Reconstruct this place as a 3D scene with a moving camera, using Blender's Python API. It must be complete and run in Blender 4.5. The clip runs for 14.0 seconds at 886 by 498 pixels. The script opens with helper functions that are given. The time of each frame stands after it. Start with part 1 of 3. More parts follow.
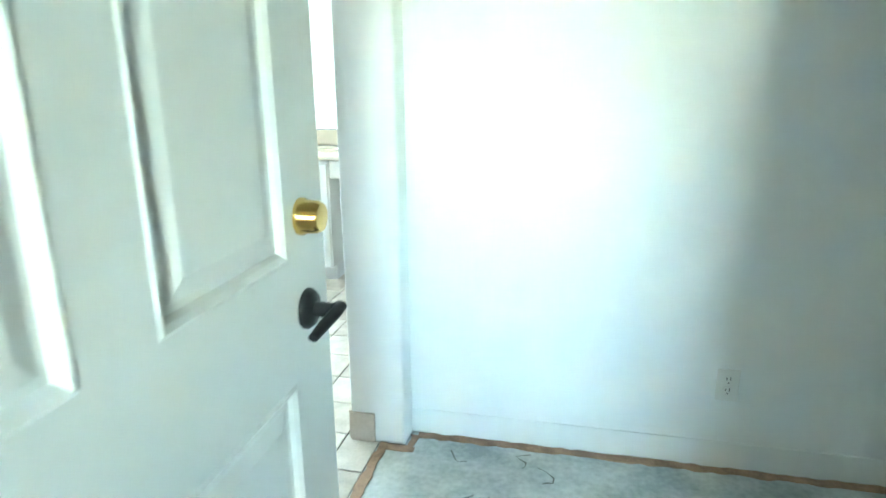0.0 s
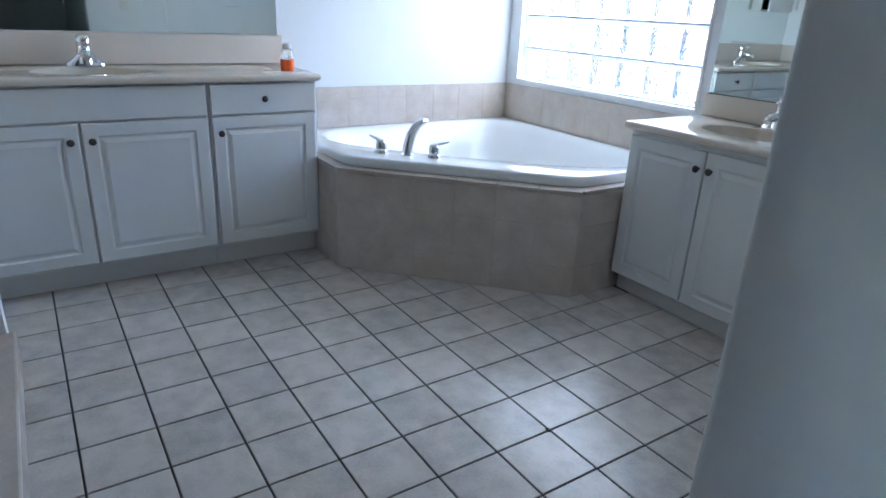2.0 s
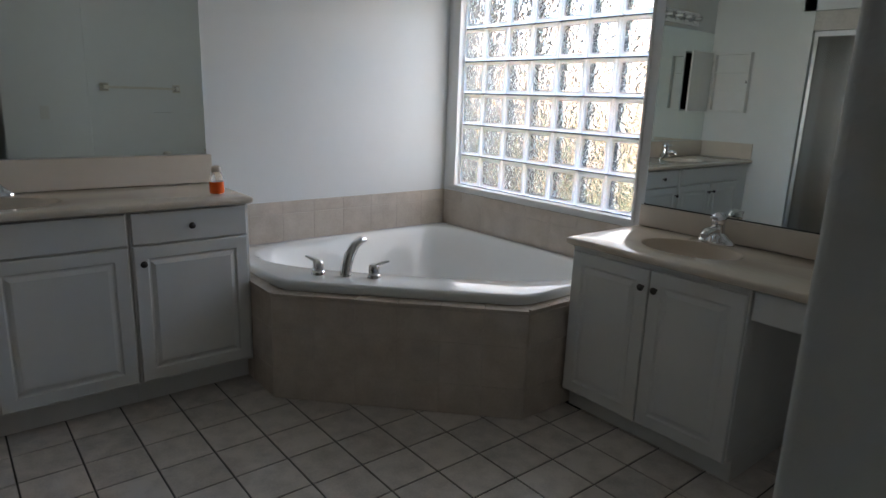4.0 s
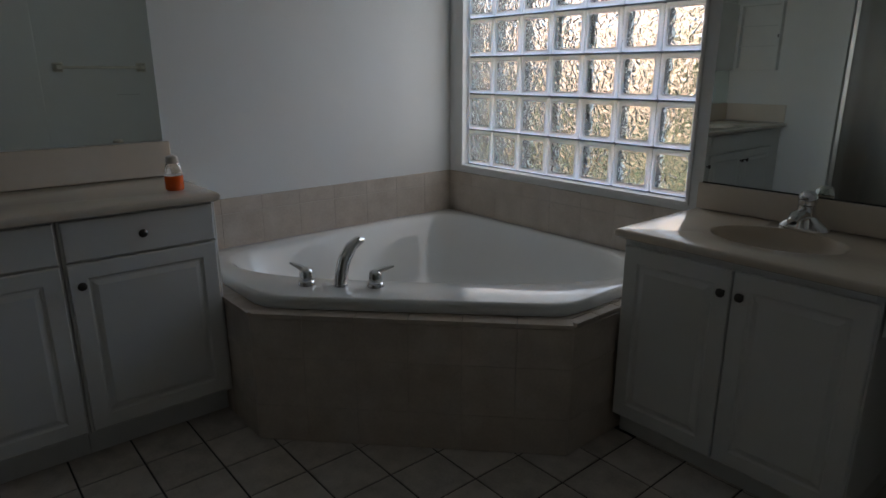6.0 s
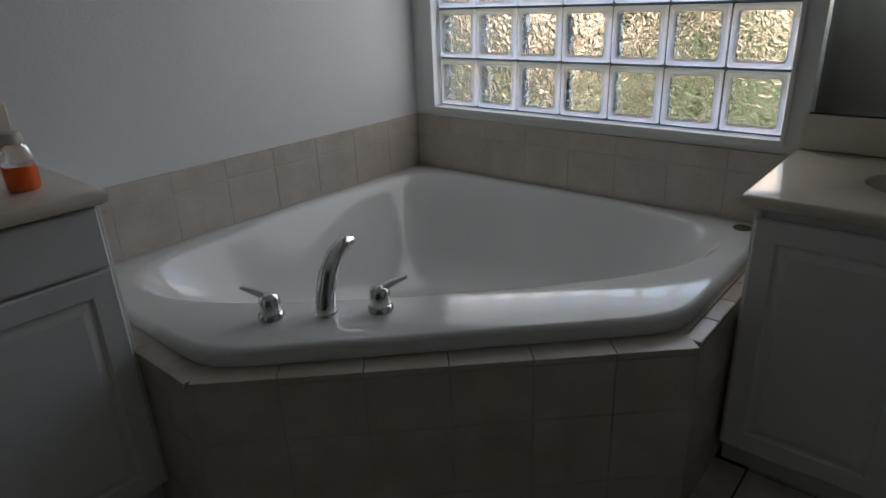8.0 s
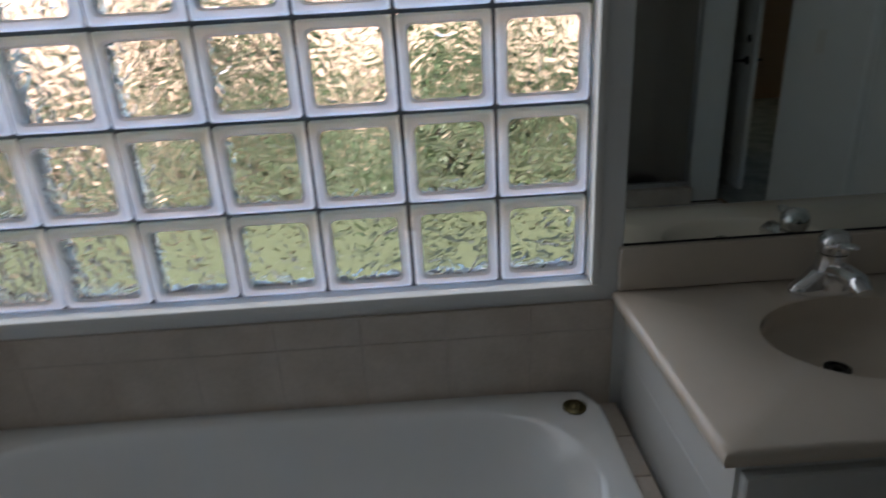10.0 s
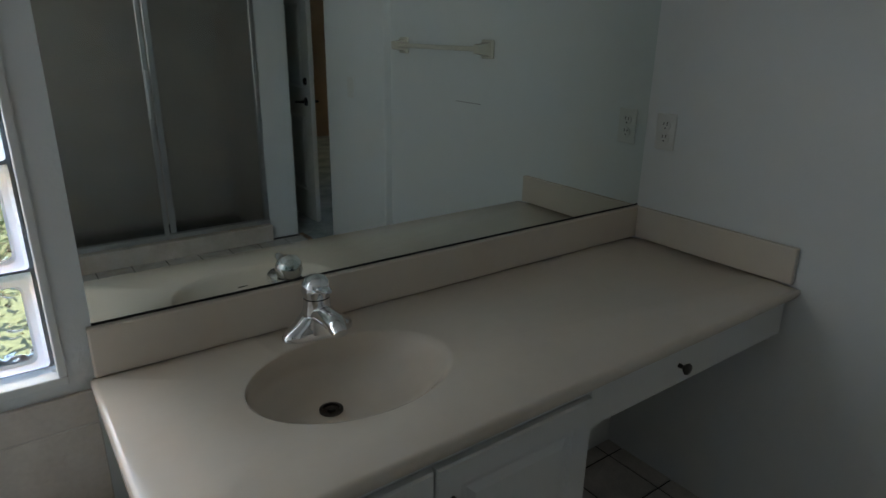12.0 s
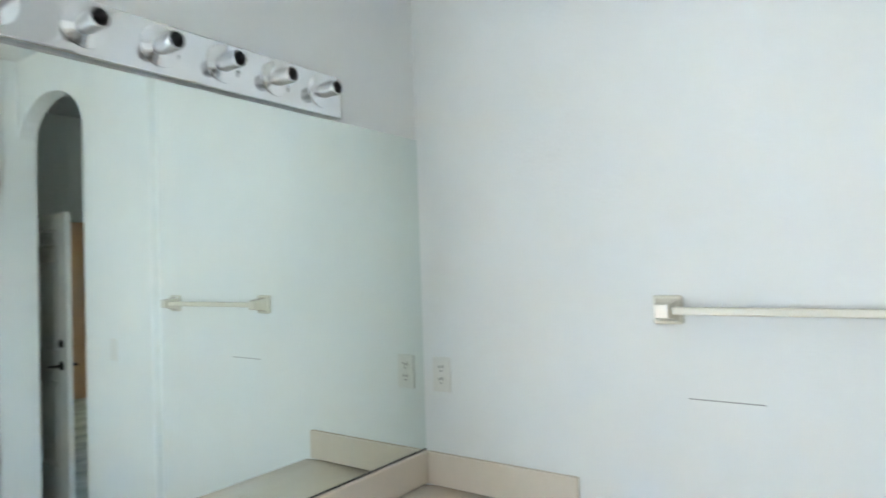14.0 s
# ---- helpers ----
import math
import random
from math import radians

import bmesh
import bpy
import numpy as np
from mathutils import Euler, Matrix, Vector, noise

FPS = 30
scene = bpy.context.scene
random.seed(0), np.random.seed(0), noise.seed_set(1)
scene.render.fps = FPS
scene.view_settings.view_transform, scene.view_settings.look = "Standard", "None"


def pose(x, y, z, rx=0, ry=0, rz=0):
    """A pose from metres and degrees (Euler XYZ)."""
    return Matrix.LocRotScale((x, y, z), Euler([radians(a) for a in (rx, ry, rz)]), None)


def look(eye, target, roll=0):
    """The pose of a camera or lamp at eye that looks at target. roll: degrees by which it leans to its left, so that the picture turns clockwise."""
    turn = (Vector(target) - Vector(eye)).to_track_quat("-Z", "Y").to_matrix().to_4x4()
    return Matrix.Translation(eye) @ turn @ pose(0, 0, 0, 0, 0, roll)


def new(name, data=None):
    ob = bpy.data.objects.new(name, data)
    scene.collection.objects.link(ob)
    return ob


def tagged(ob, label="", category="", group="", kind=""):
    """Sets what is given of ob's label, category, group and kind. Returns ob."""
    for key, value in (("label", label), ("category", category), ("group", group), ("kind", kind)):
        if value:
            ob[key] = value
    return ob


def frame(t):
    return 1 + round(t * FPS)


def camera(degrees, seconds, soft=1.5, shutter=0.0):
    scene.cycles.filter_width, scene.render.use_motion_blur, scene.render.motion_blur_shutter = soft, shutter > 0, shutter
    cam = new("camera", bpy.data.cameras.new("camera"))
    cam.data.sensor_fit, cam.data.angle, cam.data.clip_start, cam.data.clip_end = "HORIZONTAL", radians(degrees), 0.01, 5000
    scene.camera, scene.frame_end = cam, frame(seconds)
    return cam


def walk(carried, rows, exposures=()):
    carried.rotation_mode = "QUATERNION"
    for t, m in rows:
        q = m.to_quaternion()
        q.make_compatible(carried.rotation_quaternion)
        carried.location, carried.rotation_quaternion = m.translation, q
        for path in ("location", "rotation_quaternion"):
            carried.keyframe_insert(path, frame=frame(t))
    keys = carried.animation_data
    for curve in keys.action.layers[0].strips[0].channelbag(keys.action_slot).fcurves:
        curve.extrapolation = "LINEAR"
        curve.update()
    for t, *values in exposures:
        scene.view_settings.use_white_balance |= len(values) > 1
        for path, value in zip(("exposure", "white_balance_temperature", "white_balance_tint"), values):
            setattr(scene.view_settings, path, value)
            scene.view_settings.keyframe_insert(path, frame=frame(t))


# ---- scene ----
cam = camera(70.6, 14.0, shutter=0.25)

PATH = [
    (0, (4.066, -4.270, 1.337), (3.634, -2.393, 0.798), -0.5),
    (0.2, (4.028, -4.078, 1.352), (3.626, -2.204, 0.78), -0.6),
    (0.5, (3.983, -3.807, 1.318), (3.309, -2.018, 0.73), 1.1),
    (1, (3.892, -3.356, 1.212), (2.831, -1.751, 0.663), 0.6),
    (1.5, (3.745, -3.101, 1.109), (2.306, -1.789, 0.651), 0.8),
    (2, (3.586, -2.901, 1.297), (2.04, -1.855, 0.578), 2.8),
    (2.5, (3.518, -2.843, 1.317), (2.005, -1.798, 0.531), 2.2),
    (3, (3.499, -2.839, 1.351), (2.049, -1.687, 0.595), 3.8),
    (3.5, (3.479, -2.848, 1.419), (1.991, -1.644, 0.841), 2.8),
    (3.7, (3.471, -2.837, 1.453), (1.964, -1.61, 0.978), 2.4),
    (6, (2.913, -2.499, 1.406), (1.438, -1.263, 0.858), -0.1),
    (6.5, (2.888, -2.435, 1.353), (1.531, -1.105, 0.728), 0.7),
    (7, (2.667, -2.423, 1.329), (1.339, -1.098, 0.634), -1.7),
    (9.5, (1.264, -1.503, 1.422), (0.755, 0.272, 0.653), -2.8),
    (10, (1.192, -1.315, 1.495), (1.228, 0.555, 0.757), -3.4),
    (10.5, (1.189, -1.222, 1.571), (1.761, 0.613, 1.018), -1.3),
    (11, (1.397, -1.257, 1.548), (2.156, 0.544, 1.126), -1.9),
    (11.5, (1.500, -1.290, 1.49), (2.465, 0.345, 0.900), -1.5),
    (12, (1.53, -1.294, 1.509), (2.645, 0.231, 0.851), 0.9),
    (12.5, (1.519, -1.273, 1.525), (2.69, 0.235, 0.93), 0.5),
    (13, (1.60, -1.285, 1.630), (2.8, 0.293, 1.357), -1.2),
    (13.5, (1.531, -1.273, 1.591), (2.859, 0.219, 1.68), -1.5),
    (14, (1.598, -1.307, 1.575), (3.228, -0.149, 1.629), -1.9),
]
EXPOSURES = [
    (0, 7.55, 6000, -10), (0.4, 7.4, 6800, 6), (1, 6.55, 6800, 14), (1.5, 5.85, 5900, 14), (2, 4.9, 5400, 11), (3, 3.9, 5900, 13), (3.7, 3.6, 6700, 13),
    (5.8, 2.3, 6800, 12), (7, 2.4, 6800, 11), (9.5, 2.5, 6600, 12), (10.5, 1.75, 6500, 12), (11.2, 1.5, 6500, 9), (12, 3.3, 6500, 8), (12.5, 5.0, 6500, 10),
    (13.2, 5.85, 6500, 12), (14, 5.9, 6400, 7)]
walk(cam, [(t, look(eye, target, roll)) for t, eye, target, roll in PATH], EXPOSURES)

# ---- world and light ----
SUN_EL, SUN_AZ = 52.0, 205.0
world = bpy.data.worlds.new("world")
scene.world = world
world.use_nodes = True
wn = world.node_tree.nodes
sky = wn.new("ShaderNodeTexSky")
sky.sky_type, sky.sun_disc = "NISHITA", False
sky.sun_elevation, sky.sun_rotation = radians(SUN_EL), radians(SUN_AZ)
world.node_tree.links.new(sky.outputs[0], wn["Background"].inputs[0])
wn["Background"].inputs[1].default_value = 0.15
sun = new("sun", bpy.data.lights.new("sun", "SUN"))
sun.data.energy, sun.data.angle, sun.data.color = 4.6, radians(0.5), (1, 0.94, 0.86)
sd = Vector((math.sin(radians(SUN_AZ)) * math.cos(radians(SUN_EL)), math.cos(radians(SUN_AZ)) * math.cos(radians(SUN_EL)), math.sin(radians(SUN_EL))))
sun.matrix_world = look(sd * 30, (0, 0, 0))


def window_light(name, x, y, z, rz, w, h, power, colour):
    d = bpy.data.lights.new(name, "AREA")
    d.shape, d.size, d.size_y, d.energy, d.color = "RECTANGLE", w, h, power, colour
    ob = new(name, d)
    ob.matrix_world = pose(x, y, z, 90, 0, rz)
    return ob


# daylight in the glass-block window, and an added lamp in an assumed, unseen far-room opening
window_light("window_daylight", 0.838, 0.026, 1.47, 180, 1.425, 1.20, 0.85, (0.93, 0.97, 1.0))
window_light("assumed_bedroom_daylight", 4.75, -7.35, 1.55, 0, 0.75, 0.85, 0.055, (0.95, 1.0, 0.97))


# ---- materials ----
def mat(name, col, rough=0.6, metal=0.0, vary=0.08, scale=6.0, bump=0.0, bscale=60.0, spec=0.5, col2=None, per_object=0.0, coat=0.0):
    m = bpy.data.materials.new(name)
    m.use_nodes = True
    n, l = m.node_tree.nodes, m.node_tree.links
    b = n["Principled BSDF"]
    b.inputs["Roughness"].default_value, b.inputs["Metallic"].default_value = rough, metal
    b.inputs["Specular IOR Level"].default_value = spec
    b.inputs["Coat Weight"].default_value = coat
    b.inputs["Coat Roughness"].default_value = 0.05
    geo = n.new("ShaderNodeNewGeometry")
    t1, t2 = n.new("ShaderNodeTexNoise"), n.new("ShaderNodeTexNoise")
    t1.inputs["Scale"].default_value, t1.inputs["Detail"].default_value = scale, 6
    t2.inputs["Scale"].default_value, t2.inputs["Detail"].default_value = scale * 9, 4
    for t in (t1, t2):
        l.new(geo.outputs["Position"], t.inputs["Vector"])
    add = n.new("ShaderNodeMath"); add.operation = "MULTIPLY_ADD"
    l.new(t2.outputs["Fac"], add.inputs[0]); add.inputs[1].default_value = 0.4
    l.new(t1.outputs["Fac"], add.inputs[2])
    last = add.outputs[0]
    if per_object:
        info = n.new("ShaderNodeObjectInfo")
        a2 = n.new("ShaderNodeMath"); a2.operation = "MULTIPLY_ADD"
        l.new(info.outputs["Random"], a2.inputs[0]); a2.inputs[1].default_value = per_object
        l.new(last, a2.inputs[2]); last = a2.outputs[0]
    ramp = n.new("ShaderNodeValToRGB")
    c2 = col2 or tuple(c * (1 - vary) for c in col)
    ramp.color_ramp.elements[0].color, ramp.color_ramp.elements[1].color = (*c2, 1), (*col, 1)
    ramp.color_ramp.elements[0].position, ramp.color_ramp.elements[1].position = 0.5, 0.95 + per_object * 0.6
    l.new(last, ramp.inputs[0]); l.new(ramp.outputs[0], b.inputs["Base Color"])
    rr = n.new("ShaderNodeMapRange")
    rr.inputs["To Min"].default_value, rr.inputs["To Max"].default_value = rough * 0.85, min(1, rough * 1.2)
    l.new(t1.outputs["Fac"], rr.inputs["Value"]); l.new(rr.outputs[0], b.inputs["Roughness"])
    if bump:
        t3 = n.new("ShaderNodeTexNoise"); t3.inputs["Scale"].default_value, t3.inputs["Detail"].default_value = bscale, 5
        l.new(geo.outputs["Position"], t3.inputs["Vector"])
        bp = n.new("ShaderNodeBump"); bp.inputs["Distance"].default_value = bump; bp.inputs["Strength"].default_value = 0.8
        l.new(t3.outputs["Fac"], bp.inputs["Height"]); l.new(bp.outputs[0], b.inputs["Normal"])
    return m


WALL = mat("white_wall_paint", (0.80, 0.81, 0.80), 0.7, vary=0.035, scale=1.6, bump=0.0012, bscale=90, spec=0.3)
CEIL = mat("ceiling_paint", (0.82, 0.82, 0.80), 0.85, vary=0.04, scale=3, bump=0.003, bscale=40, spec=0.2)
TILE = mat("cream_floor_tile", (0.68, 0.62, 0.565), 0.24, vary=0.34, scale=12, bump=0.0006, bscale=30, per_object=0.25)
GROUT = mat("dark_grout", (0.055, 0.05, 0.045), 0.9, vary=0.4, scale=10, bump=0.001, bscale=200)
WTILE = mat("beige_wall_tile", (0.64, 0.56, 0.485), 0.2, scale=9, col2=(0.50, 0.425, 0.355), bump=0.0006, bscale=40, per_object=0.10)
WGROUT = mat("beige_grout", (0.60, 0.53, 0.46), 0.85, vary=0.2, scale=12)
TUBW = mat("white_acrylic", (0.80, 0.81, 0.80), 0.12, vary=0.03, scale=3, coat=0.5)
MARBLE = mat("cultured_marble", (0.73, 0.64, 0.54), 0.16, vary=0.06, scale=4, coat=0.3)
LACQ = mat("white_thermofoil", (0.76, 0.76, 0.74), 0.38, vary=0.04, scale=3)
DARKGAP = mat("cabinet_shadow_gap", (0.22, 0.21, 0.19), 0.8, vary=0.2)
CHROME = mat("chrome", (0.82, 0.83, 0.85), 0.07, 1.0, vary=0.06, scale=20)
KNOB = mat("dark_pewter", (0.10, 0.095, 0.09), 0.3, 1.0, vary=0.3, scale=50)
BLACK = mat("oil_rubbed_black", (0.025, 0.024, 0.024), 0.42, 0.5, vary=0.3, scale=50)
BRASS = mat("polished_brass", (0.72, 0.49, 0.16), 0.16, 1.0, vary=0.12, scale=30)
OLDB = mat("tarnished_brass", (0.22, 0.19, 0.10), 0.35, 1.0, vary=0.3, scale=60)
DOORP = mat("door_paint", (0.80, 0.79, 0.76), 0.4, vary=0.04, scale=4, bump=0.0004, bscale=120)
CONC = mat("stained_concrete", (0.66, 0.68, 0.66), 0.75, scale=5, col2=(0.30, 0.33, 0.33), bump=0.002, bscale=35)
GLUE = mat("brown_adhesive", (0.46, 0.30, 0.19), 0.85, scale=14, col2=(0.20, 0.13, 0.09), bump=0.002, bscale=80)
PLATE = mat("ivory_plastic", (0.74, 0.73, 0.69), 0.35, vary=0.03)
SLOT = mat("slot_black", (0.02, 0.02, 0.02), 0.7, vary=0.1)
CERAM = mat("almond_ceramic", (0.74, 0.70, 0.60), 0.2, vary=0.05)
FRAMEW = mat("white_window_frame", (0.80, 0.80, 0.78), 0.45, vary=0.05, scale=8)
MORTAR = mat("grey_mortar", (0.16, 0.17, 0.17), 0.85, vary=0.25, scale=25)
ALU = mat("brushed_aluminium", (0.62, 0.63, 0.64), 0.3, 1.0, vary=0.1, scale=20)
STILE = mat("grey_shower_tile", (0.66, 0.61, 0.55), 0.4, vary=0.25, scale=5)
SOAP = mat("orange_soap", (0.9, 0.13, 0.015), 0.2, vary=0.05)
CAPW = mat("bottle_cap", (0.72, 0.66, 0.60), 0.3, vary=0.05)
STUCCO = mat("peach_stucco", (0.67, 0.435, 0.345), 0.9, vary=0.15, scale=2, bump=0.01, bscale=30)
GRASS = mat("lawn_grass", (0.062, 0.07, 0.03), 0.9, scale=6, col2=(0.03, 0.036, 0.015), bump=0.02, bscale=40)
LEAF = mat("shrub_leaf", (0.055, 0.08, 0.025), 0.5, scale=6, col2=(0.025, 0.04, 0.014))
ORANGE = mat("warm_room_paint", (0.62, 0.42, 0.28), 0.8, vary=0.06, scale=2)


def mirror_mat():
    m = bpy.data.materials.new("mirror_silver")
    m.use_nodes = True
    b = m.node_tree.nodes["Principled BSDF"]
    b.inputs["Base Color"].default_value = (0.80, 0.86, 0.83, 1)
    b.inputs["Metallic"].default_value, b.inputs["Roughness"].default_value = 1.0, 0.015
    return m


def block_glass(name, bump, rough, tint):
    m = bpy.data.materials.new(name)
    m.use_nodes = True
    n, l = m.node_tree.nodes, m.node_tree.links
    b = n["Principled BSDF"]
    b.inputs["Base Color"].default_value = (*tint, 1)
    b.inputs["Transmission Weight"].default_value, b.inputs["Roughness"].default_value = 1.0, rough
    b.inputs["IOR"].default_value = 1.45
    if bump:
        geo, info = n.new("ShaderNodeNewGeometry"), n.new("ShaderNodeObjectInfo")
        off = n.new("ShaderNodeVectorMath"); off.operation = "MULTIPLY_ADD"
        l.new(info.outputs["Random"], off.inputs[0]); off.inputs[1].default_value = (7, 0, 9)
        l.new(geo.outputs["Position"], off.inputs[2])
        t = n.new("ShaderNodeTexNoise")
        t.inputs["Scale"].default_value, t.inputs["Detail"].default_value, t.inputs["Distortion"].default_value = 26, 1.0, 1.4
        l.new(off.outputs[0], t.inputs["Vector"])
        bp = n.new("ShaderNodeBump"); bp.inputs["Strength"].default_value = 1.0; bp.inputs["Distance"].default_value = bump
        l.new(t.outputs["Fac"], bp.inputs["Height"]); l.new(bp.outputs[0], b.inputs["Normal"])
    return m


def rim_mat():
    m = bpy.data.materials.new("pressed_glass_rim")
    m.use_nodes = True
    n, l = m.node_tree.nodes, m.node_tree.links
    out = n["Material Output"]
    b = n["Principled BSDF"]
    b.inputs["Base Color"].default_value = (0.97, 1.0, 0.99, 1)
    b.inputs["Roughness"].default_value = 0.08
    tr = n.new("ShaderNodeBsdfTranslucent"); tr.inputs[0].default_value = (0.97, 1.0, 0.99, 1)
    mx = n.new("ShaderNodeMixShader"); mx.inputs[0].default_value = 0.92
    l.new(b.outputs[0], mx.inputs[1]); l.new(tr.outputs[0], mx.inputs[2]); l.new(mx.outputs[0], out.inputs["Surface"])
    return m


MIRROR = mirror_mat()
PANE = block_glass("wavy_block_glass", 0.011, 0.0, (0.96, 1.0, 0.97))
RIM = rim_mat()
FROST = block_glass("obscure_shower_glass", 0.0, 0.25, (0.96, 0.96, 0.95))
CLEAR = block_glass("clear_plastic", 0.0, 0.1, (0.95, 0.9, 0.86))


# ---- mesh helpers ----
def link(name, bm, material, parent=None, label="", smooth=0):
    me = bpy.data.meshes.new(name)
    bmesh.ops.recalc_face_normals(bm, faces=bm.faces)
    bm.to_mesh(me)
    bm.free()
    for mm in (material if isinstance(material, (list, tuple)) else (material,)):
        me.materials.append(mm)
    if smooth:
        for p in me.polygons:
            p.use_smooth = True
        me.set_sharp_from_angle(angle=radians(smooth))
    ob = new(name, me)
    if parent:
        ob.parent = parent
    if label:
        ob["label"] = label
    return ob


def part(name, bm, material, parent, label="", smooth=0):
    return link(name, bm, material, parent, label, smooth)


def empty(name, label, category, m=None, group=""):
    ob = new(name)
    if m is not None:
        ob.matrix_world = m
    return tagged(ob, label, category, group)


def box(bm, x0, x1, y0, y1, z0, z1, bevel=0.0, seg=2):
    r = bmesh.ops.create_cube(bm, size=1)
    vs = r["verts"]
    for v in vs:
        v.co = Vector(((x0 + x1) / 2 + v.co.x * (x1 - x0), (y0 + y1) / 2 + v.co.y * (y1 - y0), (z0 + z1) / 2 + v.co.z * (z1 - z0)))
    if bevel:
        es = list({e for v in vs for e in v.link_edges})
        bmesh.ops.bevel(bm, geom=es, offset=bevel, segments=seg, affect="EDGES", profile=0.5)
    return bm


def boxm(x0, x1, y0, y1, z0, z1, bevel=0.0, seg=2):
    return box(bmesh.new(), x0, x1, y0, y1, z0, z1, bevel, seg)


def rings(bm, loops, cap0=False, cap1=True, closed=True):
    made = [[bm.verts.new(p) for p in lp] for lp in loops]
    n = len(made[0])
    for a, b in zip(made, made[1:]):
        for i in range(n if closed else n - 1):
            j = (i + 1) % n
            bm.faces.new((a[i], a[j], b[j], b[i]))
    if cap0:
        bm.faces.new(made[0][::-1])
    if cap1:
        bm.faces.new(made[-1])
    return bm


def lathe(bm, prof, m=None, n=20):
    """prof: (radius, height) along the local z axis."""
    m = m or Matrix()
    return rings(bm, [[m @ Vector((max(r, 1e-4) * math.cos(2 * math.pi * i / n), max(r, 1e-4) * math.sin(2 * math.pi * i / n), h)) for i in range(n)] for r, h in prof], True, True)


def tube(bm, pts, radii, n=14, flat=1.0):
    pts = [Vector(p) for p in pts]
    loops = []
    for i, p in enumerate(pts):
        d = (pts[min(i + 1, len(pts) - 1)] - pts[max(i - 1, 0)]).normalized()
        u = d.cross(Vector((0, 0, 1)))
        u = Vector((1, 0, 0)) if u.length < 1e-3 else u.normalized()
        v = u.cross(d)
        loops.append([p + radii[i] * (u * math.cos(2 * math.pi * k / n) + v * flat * math.sin(2 * math.pi * k / n)) for k in range(n)])
    return rings(bm, loops, True, True)


def structure(name, bm, material, label, category="wall", smooth=0):
    return tagged(link(name, bm, material, None, "", smooth), label, category, "", "structure")


# ---- structure ----
CH = 2.95
XC, XO, YE, YD, YB = 3.295, 3.46, -2.295, -2.195, -3.09
XP, XS, YJ = 3.25, 3.36, -3.14
# window wall with its opening
WX0, WX1, WZ0, WZ1 = 0.058, 1.573, 0.846, 2.118
bm = bmesh.new()
box(bm, -0.14, WX0, 0, 0.16, -0.02, CH)
box(bm, WX1, 3.485, 0, 0.16, -0.02, CH)
box(bm, WX0, WX1, 0, 0.16, -0.02, WZ0)
box(bm, WX0, WX1, 0, 0.16, WZ1, CH)
structure("wall_north", bm, WALL, "white painted wall round the glass block window")
structure("wall_west", boxm(-0.14, 0, -3.56, 0, -0.02, CH), WALL, "white painted wall behind the tall vanity")
# east wall with a slightly proud end section, and the arched opening beyond it
bm = bmesh.new()
box(bm, XC, XO, -1.617, 0, -0.02, CH)
structure("wall_east", bm, WALL, "white painted wall with towel bar and outlet")
bm = bmesh.new()
box(bm, XP, XO, YE, -1.617, -0.02, CH, 0.012, 3)
structure("wall_east_end", bm, WALL, "white wall end with rounded corner beside the opening", smooth=35)
bm = bmesh.new()
N = 16
yc, hw, zs, rise = (YE + YJ) / 2, (YE - YJ) / 2, 2.42, 0.26
arch = [(yc - hw * math.cos(math.pi * i / N), zs + rise * math.sin(math.pi * i / N)) for i in range(N + 1)]
for (ya, za), (yb, zb) in zip(arch, arch[1:]):
    f0 = [Vector((x, y, z)) for x in (3.255, 3.355) for y, z in ((ya, za), (yb, zb), (yb, CH), (ya, CH))]
    v = [bm.verts.new(p) for p in f0]
    for q in ((0, 1, 2, 3), (7, 6, 5, 4), (0, 4, 5, 1)):
        bm.faces.new([v[i] for i in q])
structure("wall_arch", bm, WALL, "white wall above the arched opening", smooth=30)
structure("wall_hall", boxm(XO, 7.4, YD, YD + 0.13, -0.02, CH), WALL, "white painted wall with outlet over bare concrete")
# south side: wall by the shower, shower stall, wall by the medicine cabinet
SX0, SX1 = 1.06, 3.135
bm = bmesh.new()
box(bm, SX1, XS, YB - 0.13, YJ, -0.02, CH)
box(bm, SX0 - 0.10, SX1, YB - 0.13, YB, 2.26, CH)
box(bm, 0.95, SX0, -3.44, YB, -0.02, CH)
structure("wall_south", bm, WALL, "white painted wall round the shower opening")
structure("wall_cabinet", boxm(0, 0.95, -3.56, -3.43, -0.02, CH), WALL, "white painted wall with the medicine cabinet")
bm = bmesh.new()
box(bm, 0.95, XS, -4.05, -3.95, -0.02, CH)
box(bm, 0.95, SX0, -3.95, -3.44, -0.02, CH)
box(bm, SX1, XS, -3.95, YB - 0.13, -0.02, CH)
structure("wall_shower", bm, STILE, "grey brown tiled walls inside the shower stall")
bm = bmesh.new()
box(bm, SX0, SX1, YB - 0.127, YB - 0.005, 2.10, 2.256)
structure("trim_shower_header", bm, STILE, "grey tile band above the shower door", "trim")
structure("trim_shower_curb", boxm(SX0, SX1, YB - 0.12, YB + 0.03, 0, 0.125, 0.008), WTILE, "beige tiled shower curb", "curb")
